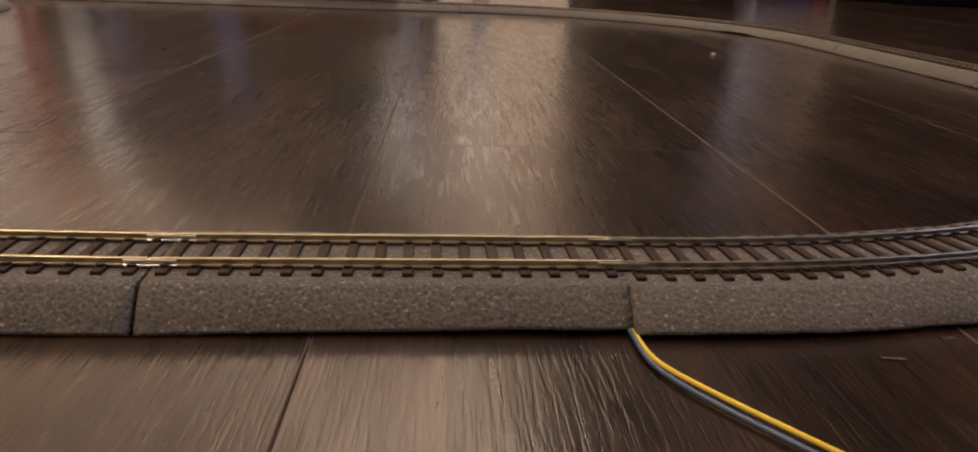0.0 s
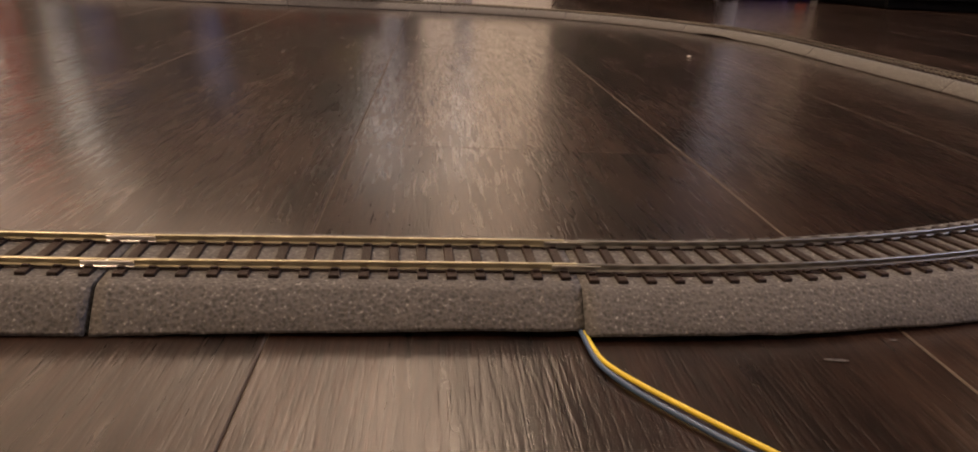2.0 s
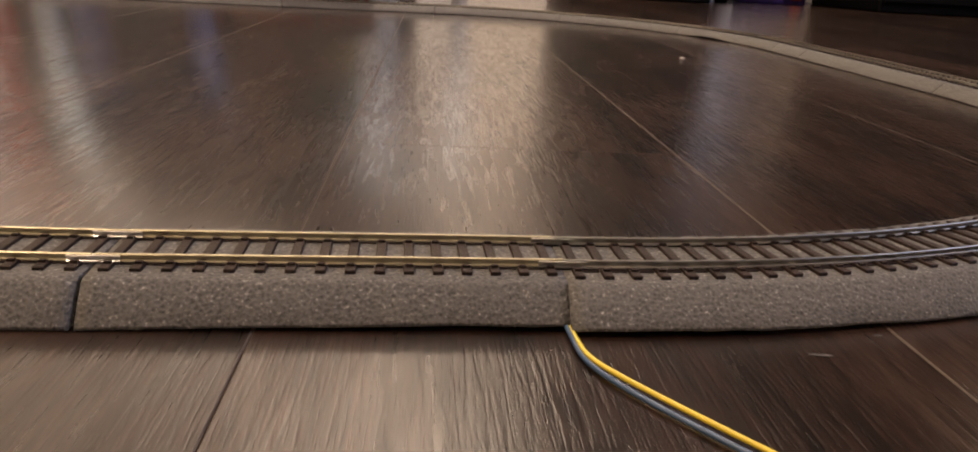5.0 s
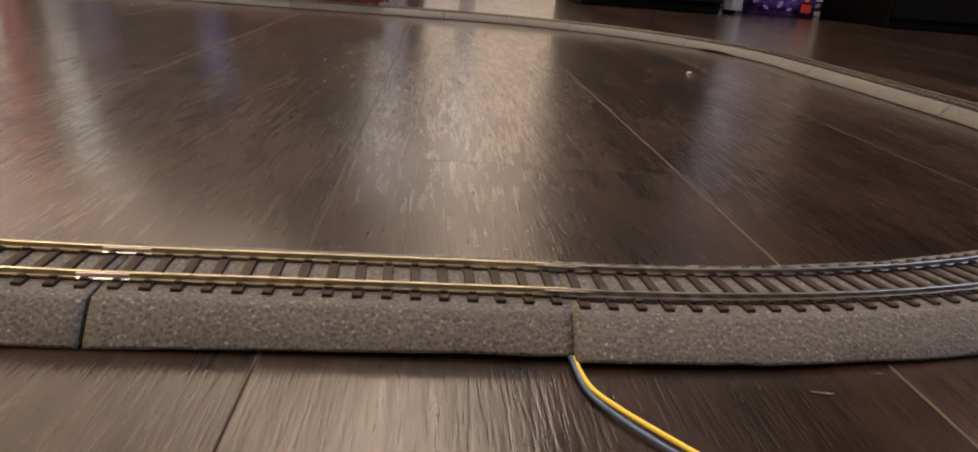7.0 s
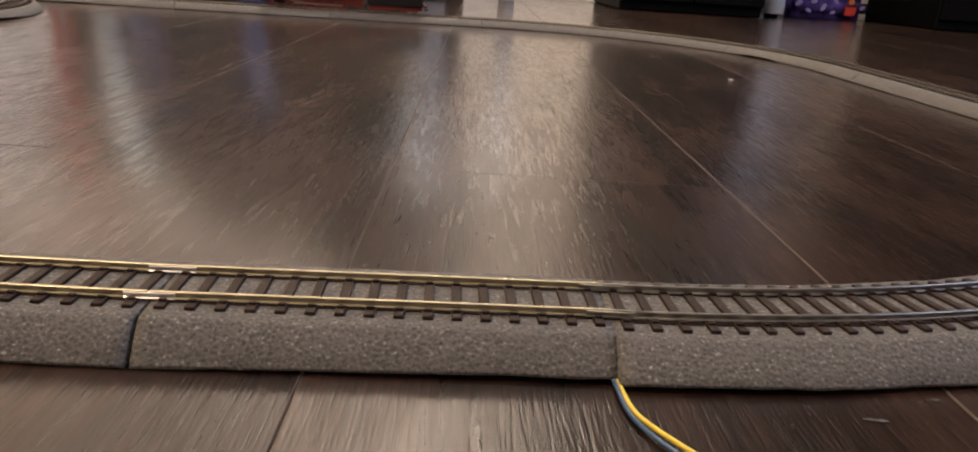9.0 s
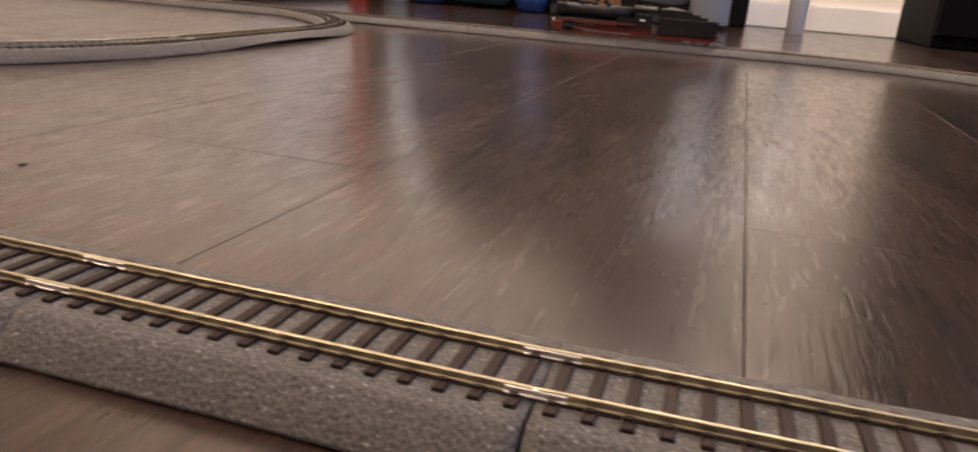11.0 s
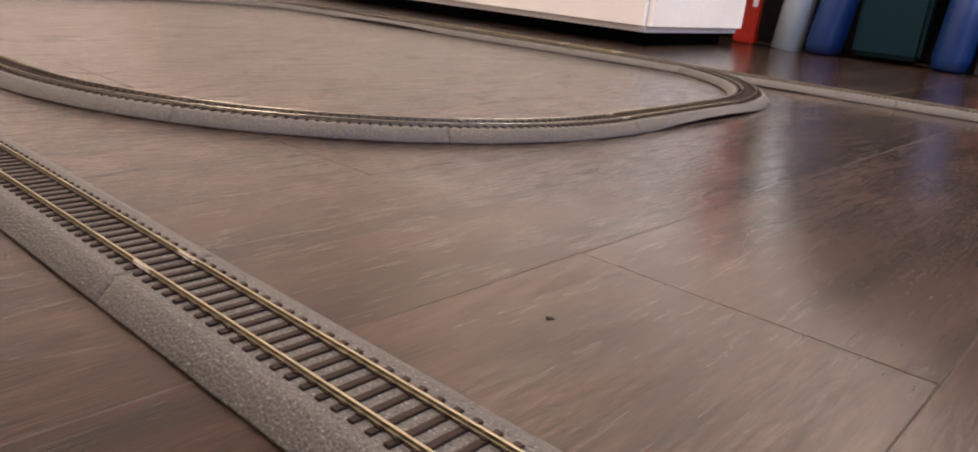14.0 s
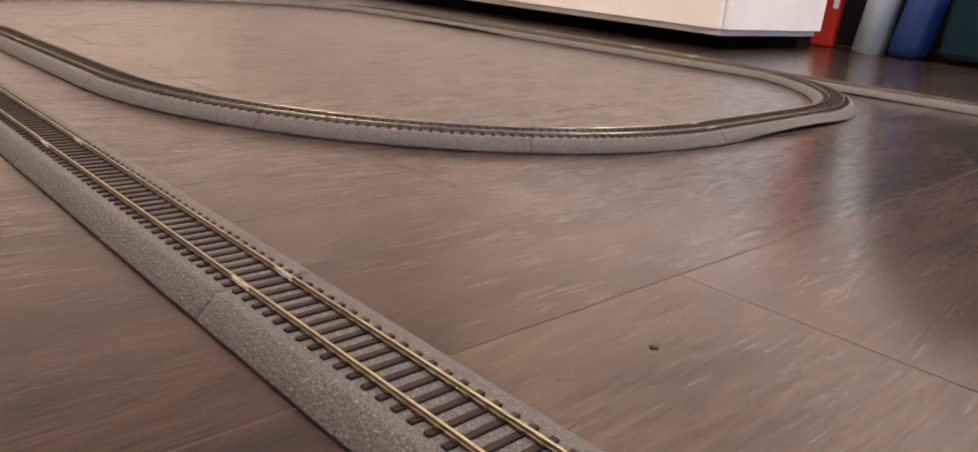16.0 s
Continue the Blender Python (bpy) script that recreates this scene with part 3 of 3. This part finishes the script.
def mtube(p0, p1, r0, r1=None, seg=16, bm=None):
    return tube([c * MM for c in p0], [c * MM for c in p1], r0 * MM, None if r1 is None else r1 * MM, seg, bm)


def wheel(parent, x, y, r, spokes, name="wheel"):
    """A spoked wheel on its axle line at x, standing on the rail; y: the side."""
    w = bmesh.new()
    s = 1 if y > 0 else -1
    for i in range(24):
        a, c = 2 * math.pi * i / 24, 2 * math.pi * (i + 1) / 24
        q = [(rad, yy) for rad, yy in ((r, -1.2), (r, 1.2), (r * 0.84, 1.2), (r * 0.84, -1.2))]
        va = [w.verts.new(((x + rad * math.cos(a)) * MM, (y + yy) * MM, (r + rad * math.sin(a)) * MM)) for rad, yy in q]
        vc = [w.verts.new(((x + rad * math.cos(c)) * MM, (y + yy) * MM, (r + rad * math.sin(c)) * MM)) for rad, yy in q]
        for k in range(4):
            w.faces.new((va[k], va[(k + 1) % 4], vc[(k + 1) % 4], vc[k]))
    rim = part(name, w, LOCO_RED, parent)
    h = mtube((x, y - 1.4, r), (x, y + 1.4, r), r * 0.2, None, 12)
    for i in range(spokes):
        a = 2 * math.pi * i / spokes
        mtube((x + 0.15 * r * math.cos(a), y, r + 0.15 * r * math.sin(a)), (x + 0.86 * r * math.cos(a), y, r + 0.86 * r * math.sin(a)), 0.35, None, 5, h)
    part("spokes", h, LOCO_RED, rim)


def buffers(parent, x, way):
    for y in (-10, 10):
        b = mtube((x, y, 12), (x + way * 3.4, y, 12), 1.3, None, 12)
        o = part("buffer", b, LOCO_RED, parent)
        part("buffer_plate", mtube((x + way * 3.4, y, 12), (x + way * 4.3, y, 12), 2.7, 2.4, 16), LOCO_BLACK, o)
    part("coupling", mbox(min(x, x + way * 7), max(x, x + way * 7), -2.4, 2.4, 5.5, 8, 0.5, 1), LOCO_BLACK, parent)


def ring_profile(x, r, z, n=28):
    return [(x * MM, r * MM * math.cos(2 * math.pi * i / n), (z + r * math.sin(2 * math.pi * i / n)) * MM) for i in range(n)]


def dome(x, r, h, z0):
    return loft([[((x + rr * math.cos(2 * math.pi * i / 20)) * MM, rr * MM * math.sin(2 * math.pi * i / 20), zz * MM) for i in range(20)]
                 for rr, zz in ((r * 1.15, z0), (r, z0 + h * 0.25), (r, z0 + h * 0.6), (r * 0.8, z0 + h * 0.88), (r * 0.35, z0 + h))])


def locomotive(at):
    t = thing("model_locomotive", at, "black model steam locomotive with red frame and wheels", "model locomotive")
    part("frame", mbox(-74, 72, -7, 7, 5, 17, 0.5, 1), LOCO_RED, t)
    part("running_board", mbox(-48, 66, -15, 15, 21, 22.2, 0.3, 1), LOCO_BLACK, t)
    part("running_board_edge", mbox(-48, 66, -15.4, -14.9, 19.4, 21.2), LOCO_RED, t, "red running board edge")
    part("running_board_edge", mbox(-48, 66, 14.9, 15.4, 19.4, 21.2), LOCO_RED, t, "red running board edge")
    part("boiler", loft([ring_profile(x, r, 35) for x, r in ((-46, 10.8), (-10, 10.8), (-9.6, 11.1), (-8.4, 11.1), (-8, 10.6), (22, 10.4), (22.4, 10.7), (23.6, 10.7), (24, 10.3), (44, 10.3), (44.5, 10.9), (70, 10.9), (71, 10.3))]), LOCO_BLACK, t, smooth=True)
    door = part("smokebox_door", loft([ring_profile(x, r, 35) for x, r in ((71, 8.2), (72.2, 7.6), (73.4, 5.2), (73.9, 2.2))]), LOCO_BLACK, t, smooth=True)
    part("door_handle", mtube((73.6, -3, 35), (73.6, 3, 35), 0.4, None, 8), STEEL, door)
    part("chimney", loft([[((60 + r * math.cos(a * math.pi / 10)) * MM, r * MM * math.sin(a * math.pi / 10), z * MM) for a in range(20)] for r, z in ((4.8, 44), (3.9, 46.5), (3.6, 50), (4.1, 51.6), (3.4, 51.8), (3.0, 48))]), LOCO_BLACK, t, smooth=True)
    part("sand_dome", dome(34, 4.6, 6, 44.4), LOCO_BLACK, t, smooth=True)
    part("steam_dome", dome(15, 5.2, 6.4, 44.2), LOCO_BLACK, t, smooth=True)
    part("sand_dome", dome(-6, 4.6, 6, 44.4), LOCO_BLACK, t, smooth=True)
    for x in (-24, -29):
        part("safety_valve", mtube((x, 0, 45), (x, 0, 49), 0.9, 0.7, 10), LOCO_BLACK, t)
    part("firebox", mbox(-47, -20, -9.6, 9.6, 14, 34, 1.0, 2), LOCO_BLACK, t)
    # cab with window openings
    part("cab_front", mbox(-47, -45.8, -14.5, 14.5, 21, 43, 0.2, 1), LOCO_BLACK, t)
    for y in (-14.6, 13.8):
        side = mbox(-72, -46, y, y + 0.8, 17, 34.5)
        mbox(-72, -46, y, y + 0.8, 40.2, 43.2, 0, 1, side)
        for x0, x1 in ((-72, -69.5), (-61, -58.6), (-49, -46)):
            mbox(x0, x1, y, y + 0.8, 34.5, 40.2, 0, 1, side)
        s = part("cab_side", side, LOCO_BLACK, t)
        part("number_plate", mbox(-62, -55, y - 0.15 if y < 0 else y + 0.7, y + 0.1 if y < 0 else y + 0.95, 27, 29.4), TRIM, s, "small pale plate")
    roof = []
    for x in (-78, -77.4, -45, -44.4):
        lip = 0.5 if x in (-78, -44.4) else 0
        roof.append([(x * MM, (15.6 - lip) * MM * math.cos(math.pi * i / 14), (42.6 + (6.6 - lip) * math.sin(math.pi * i / 14)) * MM) for i in range(15)])
    part("cab_roof", loft(roof), LOCO_BLACK, t, smooth=True)
    part("roof_vent", mbox(-68, -54, -5, 5, 48.2, 50.6, 0.6, 2), LOCO_BLACK, t)
    # running gear
    for y in (-8.3, 8.3):
        for x in (-42, -24, -6, 12, 30):
            wheel(t, x, y, 8.0, 12, "driving_wheel")
        wheel(t, 52, y, 4.9, 9, "pilot_wheel")
        o = 1 if y > 0 else -1
        c = part("cylinder", mtube((44, y + o * 4.2, 10.5), (60, y + o * 4.2, 10.5), 4.6, None, 20), LOCO_BLACK, t, smooth=True)
        part("valve_chest", mtube((45, y + o * 4.0, 17), (59, y + o * 4.0, 17), 2.6, None, 16), LOCO_BLACK, c)
        part("coupling_rod", mbox(-43, 31, y + o * 2.2 - 0.4, y + o * 2.2 + 0.4, 5.4, 7.4, 0.2, 1), STEEL, t, "grey metal rod")
        part("main_rod", mtube((-6, y + o * 3.6, 5.8), (44, y + o * 3.6, 10.5), 0.8, None, 8), STEEL, t, "grey metal rod")
        part("valve_gear", mtube((12, y + o * 4.2, 16), (45, y + o * 4.0, 17), 0.7, None, 8), STEEL, t)
        part("air_tank", mtube((-14, y + o * 3.6, 17.6), (6, y + o * 3.6, 17.6), 2.2, None, 16), LOCO_RED, t, "red tank")
        part("smoke_deflector", mbox(54, 70, y + o * 6.3 - 0.25, y + o * 6.3 + 0.25, 31, 43, 0.2, 1), LOCO_BLACK, t)
        part("handrail", mtube((-44, y + o * 3.4, 39), (66, y + o * 3.4, 39), 0.3, None, 6), LOCO_BLACK, t)
        part("steps", mbox(-72, -64, y + o * 4.0, y + o * 5.6, 6, 6.8), LOCO_RED, t)
        part("headlamp", mtube((74.5, y, 19), (76.6, y, 19), 1.7, 1.8, 14), LAMP, t, "pale headlamp")
    part("buffer_beam", mbox(72, 74.4, -14.8, 14.8, 8, 17, 0.3, 1), LOCO_RED, t)
    buffers(t, 74.4, 1)
    return t


def tender(at):
    t = thing("model_tender", at, "black coal tender with red frame coupled to the locomotive", "model tender")
    part("frame", mbox(-42, 42, -9.5, 9.5, 4.5, 11.5, 0.4, 1), LOCO_RED, t)
    for y in (-10.6, 10.6):
        for x in (-21, 21):
            part("bogie_frame", mbox(x - 15, x + 15, y - 0.8, y + 0.8, 3.4, 8.6, 0.4, 1), LOCO_RED, t)
        for x in (-30, -12, 12, 30):
            wheel(t, x, 8.3 if y > 0 else -8.3, 5.7, 9)
    part("tank", mbox(-43, 43, -16, 16, 10.8, 33.5, 1.2, 2), LOCO_BLACK, t)
    part("tank_rim", mbox(-43.2, 43.2, -16.2, 16.2, 32.6, 33.9, 0.3, 1), LOCO_BLACK, t)
    for y0, y1 in ((-12.4, -11.4), (11.4, 12.4)):
        part("bunker_side", mbox(-29, 43, y0, y1, 33.5, 38.5, 0.2, 1), LOCO_BLACK, t)
        part("bunker_side", mbox(-18, 43, y0 * 0.97, y1 * 0.97, 38.3, 42.0, 0.2, 1), LOCO_BLACK, t)
        part("bunker_side", mbox(-5, 43, y0 * 0.93, y1 * 0.93, 41.8, 46.0, 0.2, 1), LOCO_BLACK, t)
    part("bunker_end", mbox(-29, -28, -11.4, 11.4, 33.5, 38.5), LOCO_BLACK, t)
    part("bunker_end", mbox(42, 43, -10.6, 10.6, 33.5, 46), LOCO_BLACK, t)
    heap = bmesh.new()
    rng = random.Random(5)
    rows = []
    for i in range(19):
        x = -28 + i * 70 / 18
        top = 36 + 9.5 * min(1, (i / 8)) + 4.2 * math.exp(-((i - 13) / 3.2) ** 2)
        rows.append([(x * MM, y * MM * 10.8, (top - 3.4 * y * y * (1 if i > 5 else 0.3)) * MM) for y in [k / 6 - 1 for k in range(13)]])
    vs = [[heap.verts.new(p) for p in r] for r in rows]
    for a, c in zip(vs, vs[1:]):
        for k in range(12):
            heap.faces.new((a[k], a[k + 1], c[k + 1], c[k]))
    for _ in range(420):
        i, k = rng.randrange(18), rng.randrange(12)
        p = Vector(rows[i][k]).lerp(Vector(rows[i + 1][k + 1]), rng.random())
        r = bmesh.ops.create_icosphere(heap, subdivisions=1, radius=(0.5 + 0.7 * rng.random()) * MM)
        m = Matrix.Translation(p) @ Euler((rng.random() * 6, rng.random() * 6, rng.random() * 6)).to_matrix().to_4x4() @ Matrix.Diagonal((1, 0.6 + rng.random() * 0.6, 0.6 + rng.random() * 0.5, 1))
        bmesh.ops.transform(heap, matrix=m, verts=r["verts"])
    tagged(part("coal", heap, COAL, t, "glossy black coal load"), kind="stuff")
    part("water_hatch", mbox(-40, -33, -9, -3, 33.5, 35, 0.4, 1), LOCO_BLACK, t)
    part("water_hatch", mbox(-40, -33, 3, 9, 33.5, 35, 0.4, 1), LOCO_BLACK, t)
    for y in (-13.6, 13.6):
        lad = bmesh.new()
        for o in (-1.6, 1.6):
            mtube((-44.6, y + o, 6), (-44.6, y + o, 36), 0.3, None, 6, lad)
        for z in range(8, 34, 4):
            mtube((-44.6, y - 1.6, z), (-44.6, y + 1.6, z), 0.25, None, 6, lad)
        part("ladder", lad, LOCO_BLACK, t)
        part("tail_lamp", mtube((-43.5, y * 0.7, 16), (-45.4, y * 0.7, 16), 1.5, None, 12), LAMP, t, "pale tail lamp")
    part("writing_panel", mbox(27, 34, -16.35, -16.1, 14, 21), DARKCARD, t)
    for z in (15, 16.4, 17.8, 19.2):
        part("writing_bar", mbox(27.5, 33.5, -16.5, -16.3, z, z + 0.5), TRIM, t, "pale lettering bar")
    part("buffer_beam", mbox(-45, -43, -14.8, 14.8, 8, 15.5, 0.3, 1), LOCO_RED, t)
    buffers(t, -45, -1)
    part("drawbar", mbox(42, 50, -2, 2, 6, 8), LOCO_BLACK, t)
    return t


def on_back_track(x_along, z=TOP):
    px, py, h = line_at(bx, by, bh, 0, (bx - x_along) / -math.cos(bh))
    return Matrix.Translation((px, py, z)) @ Matrix.Rotation(h, 4, "Z")


NOSE = -0.33
locomotive(on_back_track(NOSE + 0.079))
tender(on_back_track(NOSE + 0.079 + 0.078 + 0.0455))

# ---------------------------------------------------------------- specks on the floor
def crumb(name, at, size, mat, label, seed):
    b = bmesh.new()
    bmesh.ops.create_icosphere(b, subdivisions=2, radius=size)
    for v in b.verts:
        v.co *= 1 + 0.5 * noise.noise(v.co * 900 + Vector((seed, 0, 0)))
        v.co.z *= 0.5
    ob = mesh_object(name, b, mat)
    ob.location = (at[0], at[1], size * 0.42)
    return tagged(ob, label, "crumb", "crumbs on the floor")


CRUMB = material("pale_crumb", (0.42, 0.40, 0.36), 0.7, vary=0.2, scale=300)
DUST = material("grey_dust", (0.058, 0.053, 0.051), 0.9, vary=0.4, scale=900)
SOOT = material("dark_crumb", (0.02, 0.016, 0.014), 0.7, vary=0.3, scale=300)
SPECKS = ((-0.118, 0.207), (-0.462, 0.331), (-0.36, 0.06), (0.17, 0.41), (0.09, -0.018), (-0.2, 0.31))
crumb("crumb", (0.239, 0.582), 0.0024, CRUMB, "small pale crumb on the dark floor", 1)
crumb("crumb", (-0.354, 0.1074), 0.0011, SOOT, "small dark crumb on the floor", 2)
crumb("crumb", (-0.3525, 0.1085), 0.0007, SOOT, "small dark crumb on the floor", 3)
crumb("crumb", (-0.4216, 0.1046), 0.0006, DUST, "small pale crumb on the dark floor", 4)
crumb("crumb", (-0.1136, 0.2232), 0.0005, DUST, "small pale crumb on the dark floor", 5)

for k, (sx, sy) in enumerate(SPECKS):
    crumb("crumb", (sx, sy), 0.0004 + 0.0001 * (k % 3), (DUST, SOOT)[k % 2], "tiny speck of dirt on the floor", 6 + k)


def smear(at, length, width, turn):
    b = loft([[(length * (i / 8 - 0.5), s * width * (0.3 + 0.7 * math.sin(math.pi * (i + 0.5) / 9)) * (0.6 + 0.4 * noise.noise((i * 0.9, s * 3.0, at[0] * 50))), 0.0003) for s in (-1, 1)] for i in range(9)], closed=False, caps=False)
    ob = mesh_object("dust_smear", b, DUST)
    ob.matrix_world = Matrix.Translation((at[0], at[1], 0)) @ Matrix.Rotation(turn, 4, "Z")
    return tagged(ob, "pale dried dust smear on the floor", "dust", "crumbs on the floor")


smear((0.0576, -0.0376), 0.0060, 0.0010, -0.1)
smear((0.0783, -0.0275), 0.0024, 0.0008, 0.1)

# ---------------------------------------------------------------- cables


def cable(name, mat, points, radius, label):
    cu = bpy.data.curves.new(name, "CURVE")
    cu.dimensions, cu.bevel_depth, cu.bevel_resolution, cu.resolution_u = "3D", radius, 4, 10
    sp = cu.splines.new("NURBS")
    sp.points.add(len(points) - 1)
    for p, q in zip(sp.points, points):
        p.co = (*q, 1)
    sp.use_endpoint_u, sp.order_u = True, 4
    cu.materials.append(mat)
    return tagged(new(name, cu), label, "cable", "track feed cables")


cable("cable", YELLOW, [(-0.001, -0.015, 0.0015), (-0.0008, -0.026, 0.0013), (-0.0004, -0.034, 0.0013), (0.0005, -0.041, 0.0013), (0.0066, -0.0506, 0.0013), (0.0161, -0.0633, 0.0013),
                        (0.029, -0.080, 0.0013), (0.05, -0.105, 0.0013), (0.09, -0.16, 0.0013), (0.16, -0.26, 0.0013)], 0.00062, "yellow insulated wire running out from under the track")
cable("cable", BLUEGREY, [(-0.002, -0.015, 0.0016), (-0.0013, -0.028, 0.0014), (-0.0014, -0.036, 0.001), (0.0, -0.0435, 0.001), (0.0053, -0.0535, 0.001), (0.0146, -0.0665, 0.001),
                          (0.0275, -0.0832, 0.001), (0.0483, -0.108, 0.001), (0.088, -0.163, 0.001), (0.158, -0.263, 0.001)], 0.00062, "blue-grey insulated wire beside the yellow one")
